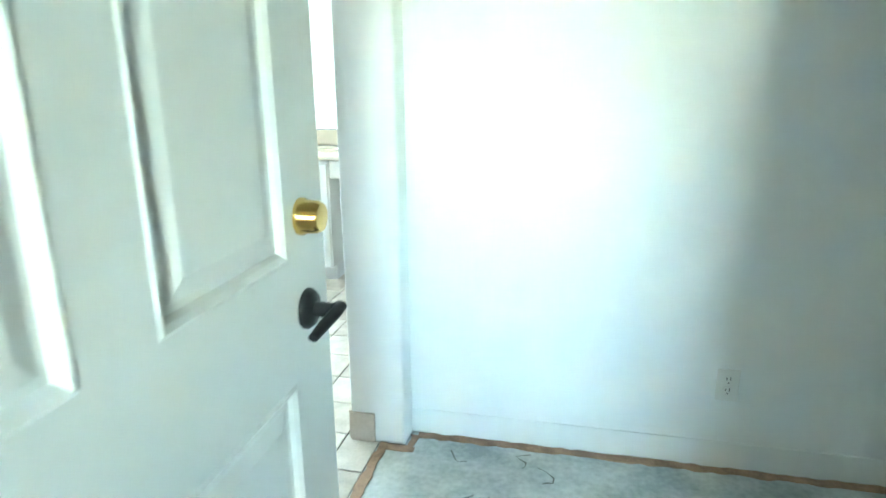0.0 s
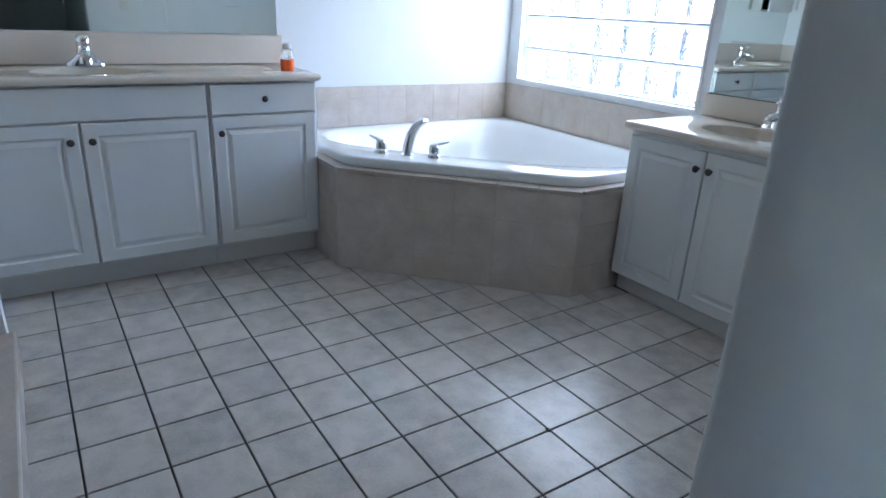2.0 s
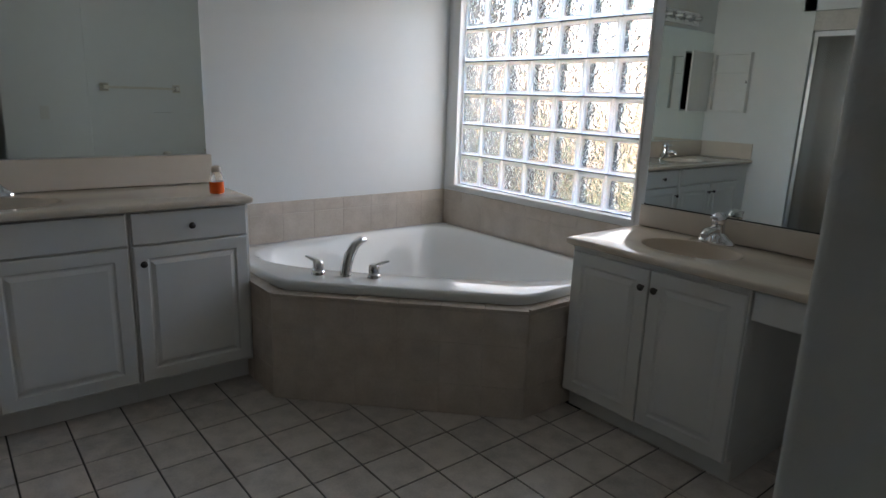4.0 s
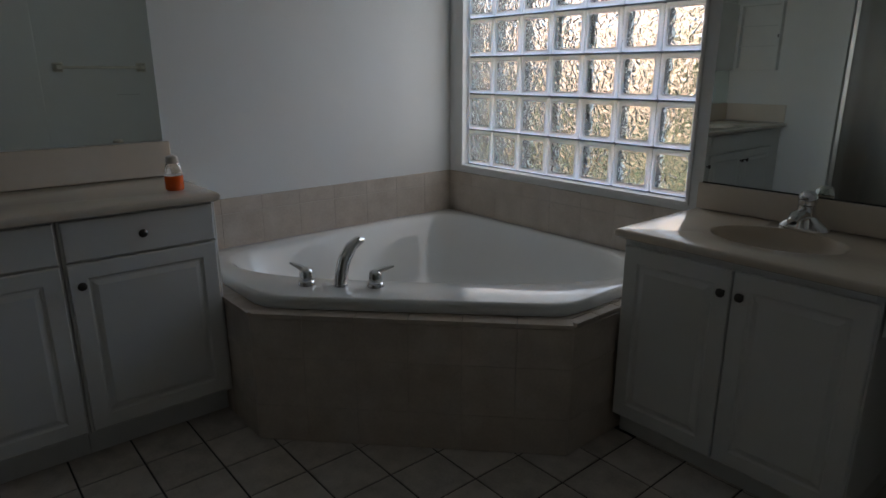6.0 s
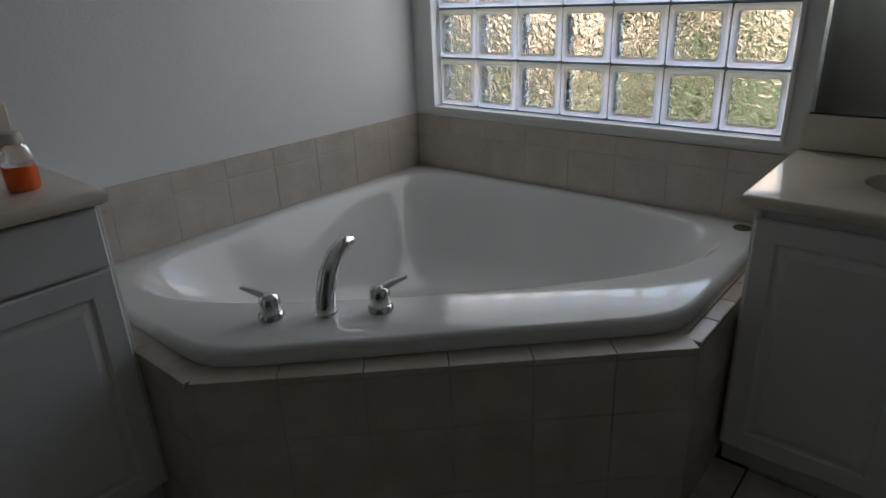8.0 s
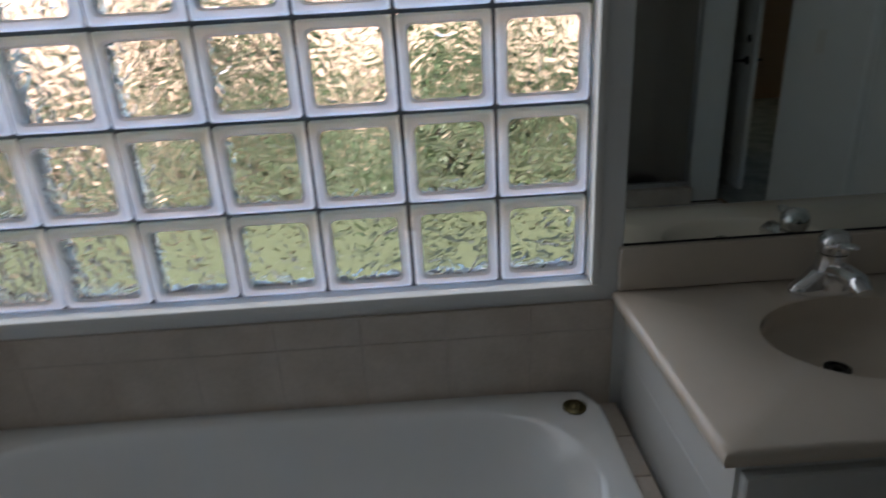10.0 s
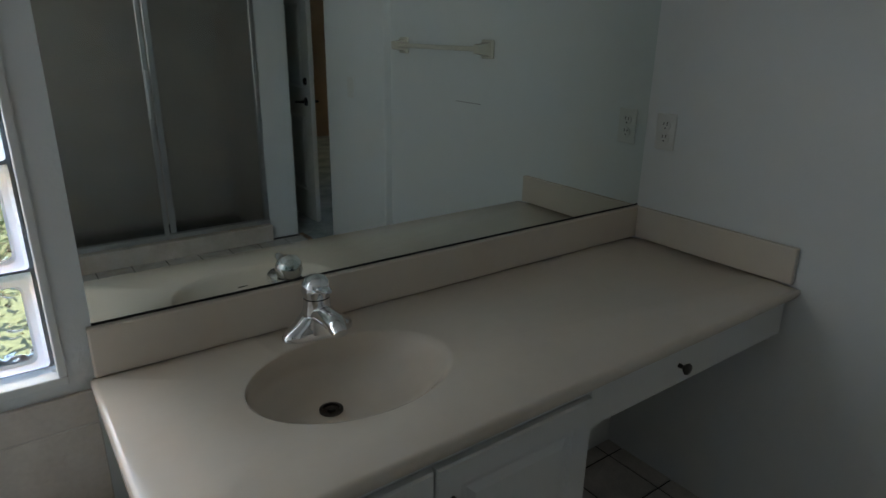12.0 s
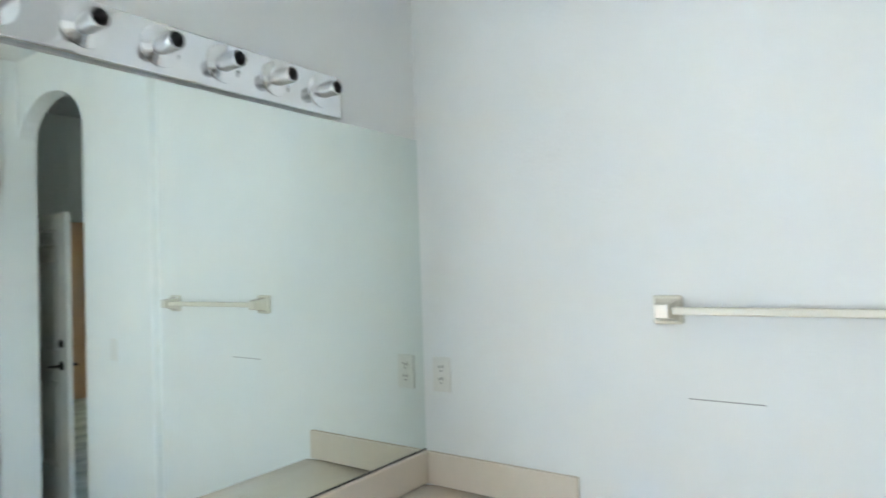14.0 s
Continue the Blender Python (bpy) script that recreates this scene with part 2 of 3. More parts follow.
# suite wall behind the camera's start, with the door opening, and the far room
bm = bmesh.new()
box(bm, 3.35, 3.61, -4.45, -4.33, -0.02, CH)
box(bm, 4.51, 7.4, -4.45, -4.33, -0.02, CH)
box(bm, 3.61, 4.51, -4.45, -4.33, 2.06, CH)
box(bm, 3.29, XS, -4.33, -4.05, -0.02, CH)
structure("wall_entry", bm, WALL, "white wall with the entrance doorway")
structure("wall_side", boxm(7.4, 7.53, -4.45, YD + 0.13, -0.02, CH), WALL, "plain white end wall of the dressing area")
bm = bmesh.new()
box(bm, 2.4, 2.53, -7.53, -4.45, -0.02, CH)
box(bm, 7.4, 7.53, -7.53, -4.45, -0.02, CH)
# the gap left here is an assumed, unseen opening, placed to light the hall
box(bm, 2.53, 4.35, -7.53, -7.4, -0.02, CH)
box(bm, 5.15, 7.4, -7.53, -7.4, -0.02, CH)
box(bm, 4.35, 5.15, -7.53, -7.4, -0.02, 1.1)
box(bm, 4.35, 5.15, -7.53, -7.4, 2.0, CH)
box(bm, 2.53, 3.35, -4.58, -4.45, -0.02, CH)
structure("wall_bedroom", bm, ORANGE, "warm painted walls of the room beyond the door")
bm = bmesh.new()
box(bm, -0.14, 7.53, -7.53, 0.16, CH, CH + 0.12)
structure("ceiling", bm, CEIL, "white textured ceiling", "ceiling")
structure("floor_concrete", boxm(3.36, 7.53, -7.53, YD, -0.12, -0.003), CONC, "bare stained concrete floor with adhesive traces", "floor")
structure("floor_slab", boxm(2.4, 3.36, -7.53, -4.05, -0.12, -0.003), CONC, "bare concrete floor of the far room", "floor")


def strip(name, pts, width, seed):
    rnd = random.Random(seed)
    bm = bmesh.new()
    prev = None
    for (x0, y0), (x1, y1) in zip(pts, pts[1:]):
        d = Vector((x1 - x0, y1 - y0, 0)); L = d.length; d.normalize(); nrm = Vector((-d.y, d.x, 0))
        k = max(2, int(L / 0.03))
        top = []
        for i in range(k + 1):
            p = Vector((x0, y0, 0)) + d * (L * i / k)
            a, b = p + nrm * (width / 2 + rnd.uniform(-.006, .006)), p - nrm * (width / 2 + rnd.uniform(-.006, .006))
            top.append([Vector((a.x, a.y, -0.003)), Vector((a.x, a.y, 0.002)), Vector((b.x, b.y, 0.002)), Vector((b.x, b.y, -0.003))])
        rings(bm, top, True, True)
    return structure(name, bm, GLUE, "brown adhesive strip left by removed skirting", "trim")


strip("trim_adhesive_hall", [(XO + 0.03, YD - 0.022), (7.3, YD - 0.022)], 0.034, 3)
strip("trim_adhesive_return", [(XO + 0.022, YE - 0.02), (XO + 0.022, YD - 0.03)], 0.03, 4)
strip("trim_adhesive_end", [(3.39, YE - 0.022), (XO + 0.04, YE - 0.022)], 0.03, 5)
strip("trim_adhesive_threshold", [(3.38, YJ), (3.38, YE)], 0.035, 6)
rnd = random.Random(21)
bm = bmesh.new()
for k in range(8):
    cx, cy, a = rnd.uniform(3.6, 4.9), YD - rnd.uniform(.06, .45), rnd.uniform(0, 6.28)
    pts = []
    for q in range(6):
        pts.append((cx + .018 * q * math.cos(a), cy + .018 * q * math.sin(a), -.002))
        a += rnd.uniform(-.7, .7)
    tube(bm, pts, [rnd.uniform(.001, .004) for _ in pts], 6, .4)
tagged(link("adhesive_smears", bm, mat("dark_adhesive", (.16, .17, .15), .7, vary=.3)), "dark dried adhesive smears on the bare concrete", "smears", "", "stuff")
bm = bmesh.new()
box(bm, XO + 0.002, 7.3, YD - 0.004, YD, 0.004, 0.10)
structure("trim_skirting_mark", bm, WALL, "unpainted band where skirting was removed", "trim")
structure("baseboard", boxm(XP, 3.345, YE - 0.010, YE, 0, 0.118, 0.003), WTILE, "beige tile skirting on the wall end", "baseboard")
bm = boxm(XP - 0.010, XP, YE, -1.617, 0, 0.118, 0.003)
structure("baseboard_east", bm, WTILE, "beige tile skirting along the wall", "baseboard")

# ---- window ----
GX0, GZ0, GP, GC, GR = 0.121, 0.868, 0.2047, 7, 6
win = tagged(new("window_1"), "white framed window of wavy glass blocks", "window", "", "structure")
bm = bmesh.new()
for a in ((WX0, WX1, -0.008, 0.13, WZ0, GZ0 - 0.003), (WX0, WX1, -0.008, 0.13, GZ0 + GR * GP + 0.003, WZ1)):
    box(bm, *a, 0.003)
part("window_frame", bm, FRAMEW, win)
bm = bmesh.new()
for a in ((WX0, GX0 - 0.003), (GX0 + GC * GP + 0.003, WX1)):
    box(bm, *a, -0.008, 0.13, GZ0 - 0.003, GZ0 + GR * GP + 0.003, 0.003)
part("window_frame", bm, FRAMEW, win)
bm = bmesh.new()
for i in range(GC + 1):
    x = GX0 + i * GP
    box(bm, x - 0.0045, x + 0.0045, 0.052, 0.105, GZ0, GZ0 + GR * GP)
for j in range(GR + 1):
    z = GZ0 + j * GP
    box(bm, GX0, GX0 + GC * GP, 0.0525, 0.1045, z - 0.0045, z + 0.0045)
part("mortar", bm, MORTAR, win)


def block_mesh():
    """One hollow glass block, rounded rim round a wavy pane, centred at the origin, face towards -y."""
    bm = bmesh.new()
    h = GP / 2 - 0.0045

    def sq(s, y, r):
        pts = []
        for k in range(4):
            a0 = k * math.pi / 2
            cx, cz = [(1, 1), (-1, 1), (-1, -1), (1, -1)][k]
            for q in range(4):
                a = a0 + q * math.pi / 6
                pts.append(Vector((cx * (s - r) + r * math.cos(a), y, cz * (s - r) + r * math.sin(a))))
        return pts
    rings(bm, [sq(h, 0.045, .008), sq(h, -0.038, .008), sq(h - 0.006, -0.044, .01), sq(h - 0.017, -0.044, .014), sq(h - 0.022, -0.036, .014)], False, False)
    rim_faces = len(bm.faces)
    rings(bm, [sq(h - 0.022, -0.036, .014), sq(h - 0.022, -0.030, .014)], True, True)
    bm.faces.ensure_lookup_table()
    for f in bm.faces:
        f.material_index = 1 if f.index >= rim_faces or f.index < 0 else 0
    for i, f in enumerate(bm.faces):
        f.material_index = 1 if i >= rim_faces else 0
    me = bpy.data.meshes.new("glass_block")
    bm.to_mesh(me); bm.free()
    me.materials.append(RIM); me.materials.append(PANE)
    return me


BM = block_mesh()
for j in range(GR):
    for i in range(GC):
        ob = new("glass_block", BM)
        ob.parent = win
        ob.location = (GX0 + (i + 0.5) * GP, 0.078, GZ0 + (j + 0.5) * GP)
        ob.visible_shadow = False

# ---- outside ----
# unseen slab added only to block direct sun at the far room's opening
structure("sun_blocker", boxm(1.0, 7.0, -10.3, -7.535, 2.40, 2.55), CEIL, "unseen white slab added to keep sun out of the far room", "roof")
structure("ground", boxm(-400, 400, -400, 800, -0.3, -0.13), GRASS, "green lawn outside the window", "ground")
structure("backdrop_wall", boxm(-14, 16, 5.0, 5.25, -0.2, 2.7), STUCCO, "sunlit peach stucco garden wall", "wall")


def shrub(x, y, s, seed):
    rnd = random.Random(seed)
    e = empty("shrub", "dark green leafy shrub by the peach wall", "shrub", pose(x, y, -0.12), "shrubs by the wall")
    bm = bmesh.new()
    for k in range(7):
        a = rnd.uniform(0, 6.28)
        tube(bm, [(0, 0, 0), (.12 * s * math.cos(a), .12 * s * math.sin(a), .4 * s), (.35 * s * math.cos(a), .35 * s * math.sin(a), .9 * s)], (.02, .014, .006), 6)
    part("stem", bm, LEAF, e)
    bm = bmesh.new()
    for k in range(330):
        a, r, z = rnd.uniform(0, 6.28), s * .55 * math.sqrt(rnd.random()), s * (.15 + 1.05 * rnd.random())
        p = Vector((r * math.cos(a), r * math.sin(a), z))
        d = Vector((rnd.gauss(0, 1), rnd.gauss(0, 1), rnd.gauss(.4, .6))).normalized()
        u = d.orthogonal().normalized()
        L, w = rnd.uniform(.10, .22) * s, rnd.uniform(.03, .055) * s
        v = [bm.verts.new(q) for q in (p, p + d * L * .5 + u * w, p + d * L, p + d * L * .5 - u * w)]
        bm.faces.new(v)
    part("crown", bm, LEAF, e)


for k, (x, y, s) in enumerate([(-2.6, 4.4, 1.0), (-1.2, 4.3, .8), (.2, 4.2, .9), (1.3, 4.4, 1.1), (2.5, 4.2, .8), (3.6, 4.4, 1.2), (-4.2, 4.4, 1.1), (5.2, 4.3, .9), (.9, 3.4, .6), (7.0, 4.4, 1.1), (-.6, 4.7, 1.9), (1.9, 4.6, 1.7), (4.4, 4.7, 2.0), (-3.2, 4.7, 1.8)]):
    shrub(x, y, s, 40 + k)

# ---- bath tub ----
DZ = 0.535
PA, PB, PC = (0.0, -1.645), (0.765, -1.645), (1.625, -0.812)


def poly_r(c, a, planes, p):
    """Distance from c at angle a to a rounded convex outline given by half planes (nx, ny, d)."""
    s = 0
    dx, dy = math.cos(a), math.sin(a)
    for nx, ny, d in planes:
        k = (nx * dx + ny * dy) / (d - nx * c[0] - ny * c[1])
        if k > 0:
            s += k ** p
    return s ** (-1 / p)


Q = math.sqrt(.5)
TC = (0.70, -0.66)


def outline(inset_back, inset_side, inset_front, p, z, n=96, grow=1.0):
    planes = [(-1, 0, -0.0 - inset_back), (0, 1, -0.0 - inset_back), (1, 0, 1.575 - inset_side), (0, -1, 1.60 - inset_side), (Q, -Q, (0.745 + 1.61) * Q - inset_front)]
    return [Vector((TC[0] + grow * poly_r(TC, 2 * math.pi * i / n, planes, p) * math.cos(2 * math.pi * i / n),
                    TC[1] + grow * poly_r(TC, 2 * math.pi * i / n, planes, p) * math.sin(2 * math.pi * i / n), z)) for i in range(n)]


tub = empty("corner_bathtub", "white acrylic corner bathtub set in a beige tiled deck", "bathtub")
bm = bmesh.new()
rings(bm, [outline(.004, .004, .004, 40, DZ + .002), outline(.003, 0, 0, 40, .570), outline(.006, .006, .006, 30, .581), outline(.014, .014, .016, 24, .585),
           outline(.050, .045, .215, 5.5, .583), outline(.058, .053, .225, 5.4, .580), outline(.07, .07, .24, 5.3, .568), outline(.09, .095, .262, 5.2, .53),
           outline(.14, .15, .31, 5, .42), outline(.19, .21, .355, 4.6, .28), outline(.25, .28, .41, 4.5, .19), outline(.33, .36, .48, 4, .155), outline(.5, .5, .6, 3, .145)], False, True)
part("tub_shell", bm, TUBW, tub, "glossy white acrylic shell", 50)
bm = bmesh.new()
lathe(bm, [(.028, 0), (.028, .004), (.022, .007), (.012, .006), (.008, .009), (.001, .010)], pose(1.505, -0.085, .584))
part("overflow_cap", bm, OLDB, tub, "tarnished brass overflow cap", 40)
for (jx, jy, jz) in ((.52, -.50, .20), (.80, -.30, .22)):
    bm = bmesh.new()
    lathe(bm, [(.012, 0), (.012, .006), (.005, .008)], pose(jx, jy, .146 + .01))
    part("jet", bm, CHROME, tub, "", 40)

deck = tagged(new("tub_deck"), "beige tiled deck and front of the corner bathtub", "tub deck")
bm = bmesh.new()
inn = [(.012, -.014), (PC[0] + .003, -.014), (PC[0] + .003, PC[1] - .003), (PB[0] + .003, PB[1] - .0065), (.012, PB[1] - .0065)]
rings(bm, [[(x, y, 0) for x, y in inn], [(x, y, DZ - .012) for x, y in inn]], True, False)
part("deck_core", bm, WGROUT, deck)
FD = Vector((PC[0] - PB[0], PC[1] - PB[1], 0)); FL = FD.length; FD.normalize(); FN = Vector((FD.y, -FD.x, 0))


def slab(o, u, v, w, name, material, parent, bev=0.0012):
    """A tile: corner o, edges u and v, thickness w, all vectors."""
    bm = bmesh.new()
    n = w.normalized()
    c = (u + v) / 2
    def q(k, h):
        return [o + c + (a * (u / 2 - u.normalized() * k)) + (b * (v / 2 - v.normalized() * k)) + n * h for a, b in ((-1, -1), (1, -1), (1, 1), (-1, 1))]
    rings(bm, [q(0, 0), q(0, w.length - bev), q(bev, w.length)], True, True)
    return part(name, bm, material, parent)


Z3 = Vector((0, 0, 1))
g = 0.002
zr = [0.004, 0.155, 0.36, DZ - .018]
cols = 6
for r in range(3):
    for c in range(cols):
        o = Vector((*PB, zr[r])) + FD * (FL * c / cols + g / 2)
        slab(o, FD * (FL / cols - g), Z3 * (zr[r + 1] - zr[r] - g), FN * .008, "tile", WTILE, deck)
    for k in range(2):
        L = PB[0] - .52
        slab(Vector((.52 + L * k / 2, PB[1], zr[r])), Vector((L / 2 - g, 0, 0)), Z3 * (zr[r + 1] - zr[r] - g), Vector((0, -.008, 0)), "tile", WTILE, deck)
    slab(Vector((PC[0] - .003, PC[1], zr[r])), Vector((0, .27, 0)), Z3 * (zr[r + 1] - zr[r] - g), Vector((.008, 0, 0)), "tile", WTILE, deck)
# deck cap tiles
for c in range(cols):
    o = Vector((*PB, DZ - .016)) + FD * (FL * c / cols + g / 2) + FN * .012
    slab(o, FD * (FL / cols - g), -FN * .10, Z3 * .016, "cap_tile", WTILE, deck)
for k in range(3):
    slab(Vector((.02 + .248 * k, PB[1] - .012, DZ - .0165)), Vector((.245, 0, 0)), Vector((0, .08, 0)), Z3 * .016, "cap_tile", WTILE, deck)
for k in range(6):
    y = PC[1] + .015 + .132 * k
    for xx, ww in ((1.535, .048), (1.586, .042)):
        slab(Vector((xx, y, DZ - .0155)), Vector((ww, 0, 0)), Vector((0, .129, 0)), Z3 * .016, "cap_tile", WTILE, deck, .002)
# two courses of wall tile on both walls over the tub
tw = tagged(new("tub_wall_tile"), "two courses of beige tile above the bathtub", "wall tile")
bm = bmesh.new()
box(bm, .0005, .0095, -1.645, -.001, DZ, .820)
box(bm, .0096, 1.611, -.0095, -.0005, DZ, .8205)
part("grout_bed", bm, WGROUT, tw)
for (z0, z1) in ((DZ, .748), (.751, .822)):
    n = 8
    for k in range(n):
        slab(Vector((0.001, -1.645 + 1.64 * k / n, z0)), Vector((0, 1.64 / n - g, 0)), Z3 * (z1 - z0), Vector((.010, 0, 0)), "tile", WTILE, tw)
        slab(Vector((.012 + 1.60 * k / n, -.001, z0)), Vector((1.60 / n - g, 0, 0)), Z3 * (z1 - z0), Vector((0, -.010, 0)), "tile", WTILE, tw)

# tub filler
fil = empty("tub_filler", "chrome tub spout between two lever handles", "faucet")
SP, HL, HR = Vector((.842, -1.296, .585)), Vector((.742, -1.392, .585)), Vector((.942, -1.196, .585))
IN = Vector((-Q, Q, 0))
bm = bmesh.new()
lathe(bm, [(.030, 0), (.030, .006), (.024, .012)], Matrix.Translation(SP))
SD = (FD * .62 + IN * .78).normalized()
tube(bm, [SP, SP + Z3 * .05 + SD * .006, SP + Z3 * .10 + SD * .024, SP + Z3 * .145 + SD * .058, SP + Z3 * .165 + SD * .098, SP + Z3 * .163 + SD * .122], (.028, .027, .026, .024, .020, .011), 16)
part("spout", bm, CHROME, fil, "curved chrome spout", 50)
for h, sgn in ((HL, -1), (HR, 1)):
    bm = bmesh.new()
    lathe(bm, [(.034, 0), (.033, .012), (.027, .017), (.028, .046), (.023, .062), (.007, .069)], Matrix.Translation(h))
    d = (FD * (.75 * sgn) + IN * .25).normalized()
    tube(bm, [h + Z3 * .054, h + Z3 * .068 + d * .03, h + Z3 * .078 + d * .075], (.017, .014, .007), 12, .7)
    part("handle", bm, CHROME, fil, "chrome lever handle", 50)


# ---- vanities ----
def panel_door(w, h, t=.018, field=True):
    """Raised-panel front in the xz plane, face towards -y, lower left corner at the origin."""
    bm = bmesh.new()
    def r(k, y):
        return [Vector(p) for p in ((k, y, k), (w - k, y, k), (w - k, y, h - k), (k, y, h - k))]
    lo = [r(0, 0), r(0, -t + .004), r(.004, -t)]
    if field:
        s = min(.055, w * .22)
        lo += [r(s, -t), r(s + .007, -t + .006), r(s + .014, -t + .006), r(s + .032, -t - .001)]
    rings(bm, lo, True, True)
    return bm


def knob_mesh():
    bm = bmesh.new()
    lathe(bm, [(.006, 0), (.005, .012), (.012, .018), (.0155, .023), (.013, .028), (.004, .031)], pose(0, 0, 0, 90), 16)
    return bm


def front(parent, name, m, w, h, knob=None, field=True):
    d = part(name, panel_door(w, h, field=field), LACQ, parent)
    d.matrix_local = m
    if knob:
        k = part("knob", knob_mesh(), KNOB, d, "dark pewter knob", 50)
        k.location = (knob[0], -.018, knob[1])
    return d


def counter(parent, W, D, t, cx, cy, ax, ay, depth):
    """Slab from (0, 0) to (W, -D) with a moulded oval bowl and rounded nose, top at z = 0."""
    ang = [2 * math.pi * i / 72 for i in range(72)]
    for X, Y in ((0, 0), (W, 0), (W, -D), (0, -D)):
        ang.append(math.atan2(Y - cy, X - cx) % (2 * math.pi))
    ang = sorted(set(round(a, 5) for a in ang))
    def rect(k, z):
        out = []
        for a in ang:
            dx, dy = math.cos(a), math.sin(a)
            s = min([(W - k - cx) / dx if dx > 1e-9 else 9, (k - cx) / dx if dx < -1e-9 else 9, (-k - cy) / dy if dy > 1e-9 else 9, (-D + k - cy) / dy if dy < -1e-9 else 9])
            out.append(Vector((cx + s * dx, cy + s * dy, z)))
        return out
    def oval(f, z):
        k = min(1, -z / depth)
        return [Vector((cx - .03 * k + f * ax * math.cos(a), cy + .055 * k + f * ay * math.sin(a), z)) for a in ang]
    bm = bmesh.new()
    rings(bm, [rect(.012, -t), rect(.003, -t + .004), rect(0, -t + .014), rect(.001, -.010), rect(.005, -.003), rect(.012, 0), oval(1.03, 0), oval(1.0, -.003), oval(.965, -.015),
               oval(.90, -.055), oval(.75, -depth * .75), oval(.5, -depth * .94), oval(.12, -depth)], False, True)
    part("top", bm, MARBLE, parent, "cream cultured marble top with moulded bowl", 40)
    bm = bmesh.new()
    lathe(bm, [(.026, 0), (.026, .004), (.019, .005), (.018, -.004), (.010, -.002), (.009, .006), (.002, .007)], pose(cx - .03, cy + .055, -depth + .001), 20)
    part("drain", bm, KNOB, parent, "dark tarnished pop-up drain", 40)
    bm = boxm(cx - .018, cx + .018, cy - ay * .80, cy - ay * .80 + .004, -.052, -.044, .0015)
    part("overflow_slot", bm, SLOT, parent)


def faucet(m):
    e = empty("basin_faucet", "chrome single-lever basin faucet behind the bowl", "faucet", m, "basin faucets")
    bm = bmesh.new()
    rings(bm, [[Vector((a * .078 * f * math.copysign(abs(math.cos(k * math.pi / 12)) ** .8, math.cos(k * math.pi / 12)), .030 * f * math.sin(k * math.pi / 12), z)) for k in range(24)] for a, f, z in ((1, 1.1, 0), (1, 1.1, .010), (1, 1.0, .020), (.78, .95, .034), (.5, 1.0, .052))], True, True)
    part("base", bm, CHROME, e, "", 50)
    bm = bmesh.new()
    lathe(bm, [(.040, .012), (.034, .05), (.030, .080), (.030, .090)], None, 20)
    tube(bm, [(0, -.005, .05), (0, -.05, .062), (0, -.095, .060), (0, -.118, .046)], (.026, .025, .023, .017), 14, .85)
    part("spout", bm, CHROME, e, "", 50)
    bm = bmesh.new()
    lathe(bm, [(.029, .092), (.033, .106), (.031, .124), (.022, .138), (.007, .143)], None, 20)
    tube(bm, [(0, -.005, .112), (0, -.03, .118), (0, -.058, .124), (0, -.070, .126)], (.014, .013, .012, .006), 12, .6)
    part("lever", bm, CHROME, e, "", 50)
    return e


# low vanity under the window-side mirror: sink cabinet, make-up drawer, top
BZ, BY = .849, -.552
cab = empty("sink_cabinet", "white two-door sink cabinet beside the bathtub", "cabinet", None, "white vanity cabinets")
bm = bmesh.new()
box(bm, 1.642, 2.462, BY + .0, -.002, .10, BZ - .165, .002)
part("body", bm, LACQ, cab)
part("end_panel", boxm(1.642, 1.66, BY, -.002, BZ - .164, BZ - .036), LACQ, cab)
part("end_panel", boxm(2.444, 2.462, BY, -.002, BZ - .164, BZ - .036), LACQ, cab)
part("rail", boxm(1.661, 2.443, BY, BY + .018, BZ - .164, BZ - .036), LACQ, cab)
part("toe_kick", boxm(1.642, 2.462, BY + .055, -.01, 0, .10), LACQ, cab)
for k in range(2):
    x0 = 1.650 + .406 * k
    front(cab, "door", pose(x0, BY, .105), .400, .685, (.378 if k == 0 else .034, .61))
drw = empty("makeup_drawer", "white drawer hung under the counter over knee space", "drawer")
part("body", boxm(2.467, 3.285, BY + .02, -.05, BZ - .15, BZ - .037), LACQ, drw)
front(drw, "drawer_front", pose(2.469, BY + .019, BZ - .152), .813, .113, (.318, .056), False)
topb = empty("countertop", "long cream cultured marble vanity top with oval bowl", "countertop", pose(1.606, -.002, BZ), "vanity tops")
counter(topb, XC - .001 - 1.606, .578, .034, .447, -.275, .220, .162, .115)
part("backsplash", boxm(.010, XC - 1.606 - .002, -.020, -.001, .001, .108, .004), MARBLE, topb)
part("side_splash", boxm(XC - 1.606 - .022, XC - 1.606 - .001, -.555, -.022, .001, .108, .004), MARBLE, topb)
faucet(pose(2.065, -.082, BZ + .001))

# tall vanity along the west wall
AZ, AX = .962, .522
AY0, AY1 = -3.428, -1.652


def west(y, z, x=AX):
    """Fronts that face +x: local x runs along +y."""
    return pose(x, y, z, 0, 0, 90)


cab = empty("drawer_cabinet", "white cabinet with drawer over a door beside the bathtub", "cabinet", None, "white vanity cabinets")
part("body", boxm(.002, AX, -2.187, AY1 + .001, .12, AZ - .037, .002), LACQ, cab)
part("toe_kick", boxm(.01, AX - .075, -2.187, AY1 + .001, 0, .12), LACQ, cab)
front(cab, "door", west(-2.178, .135), .513, .635, (.035, .56))
front(cab, "drawer", west(-2.178, .778), .513, .142, (.25, .071), False)
cab = empty("sink_base_cabinet", "white wide sink base cabinet with two doors", "cabinet", None, "white vanity cabinets")
bm = boxm(.002, AX, -3.268, -2.189, .12, AZ - .165, .002)
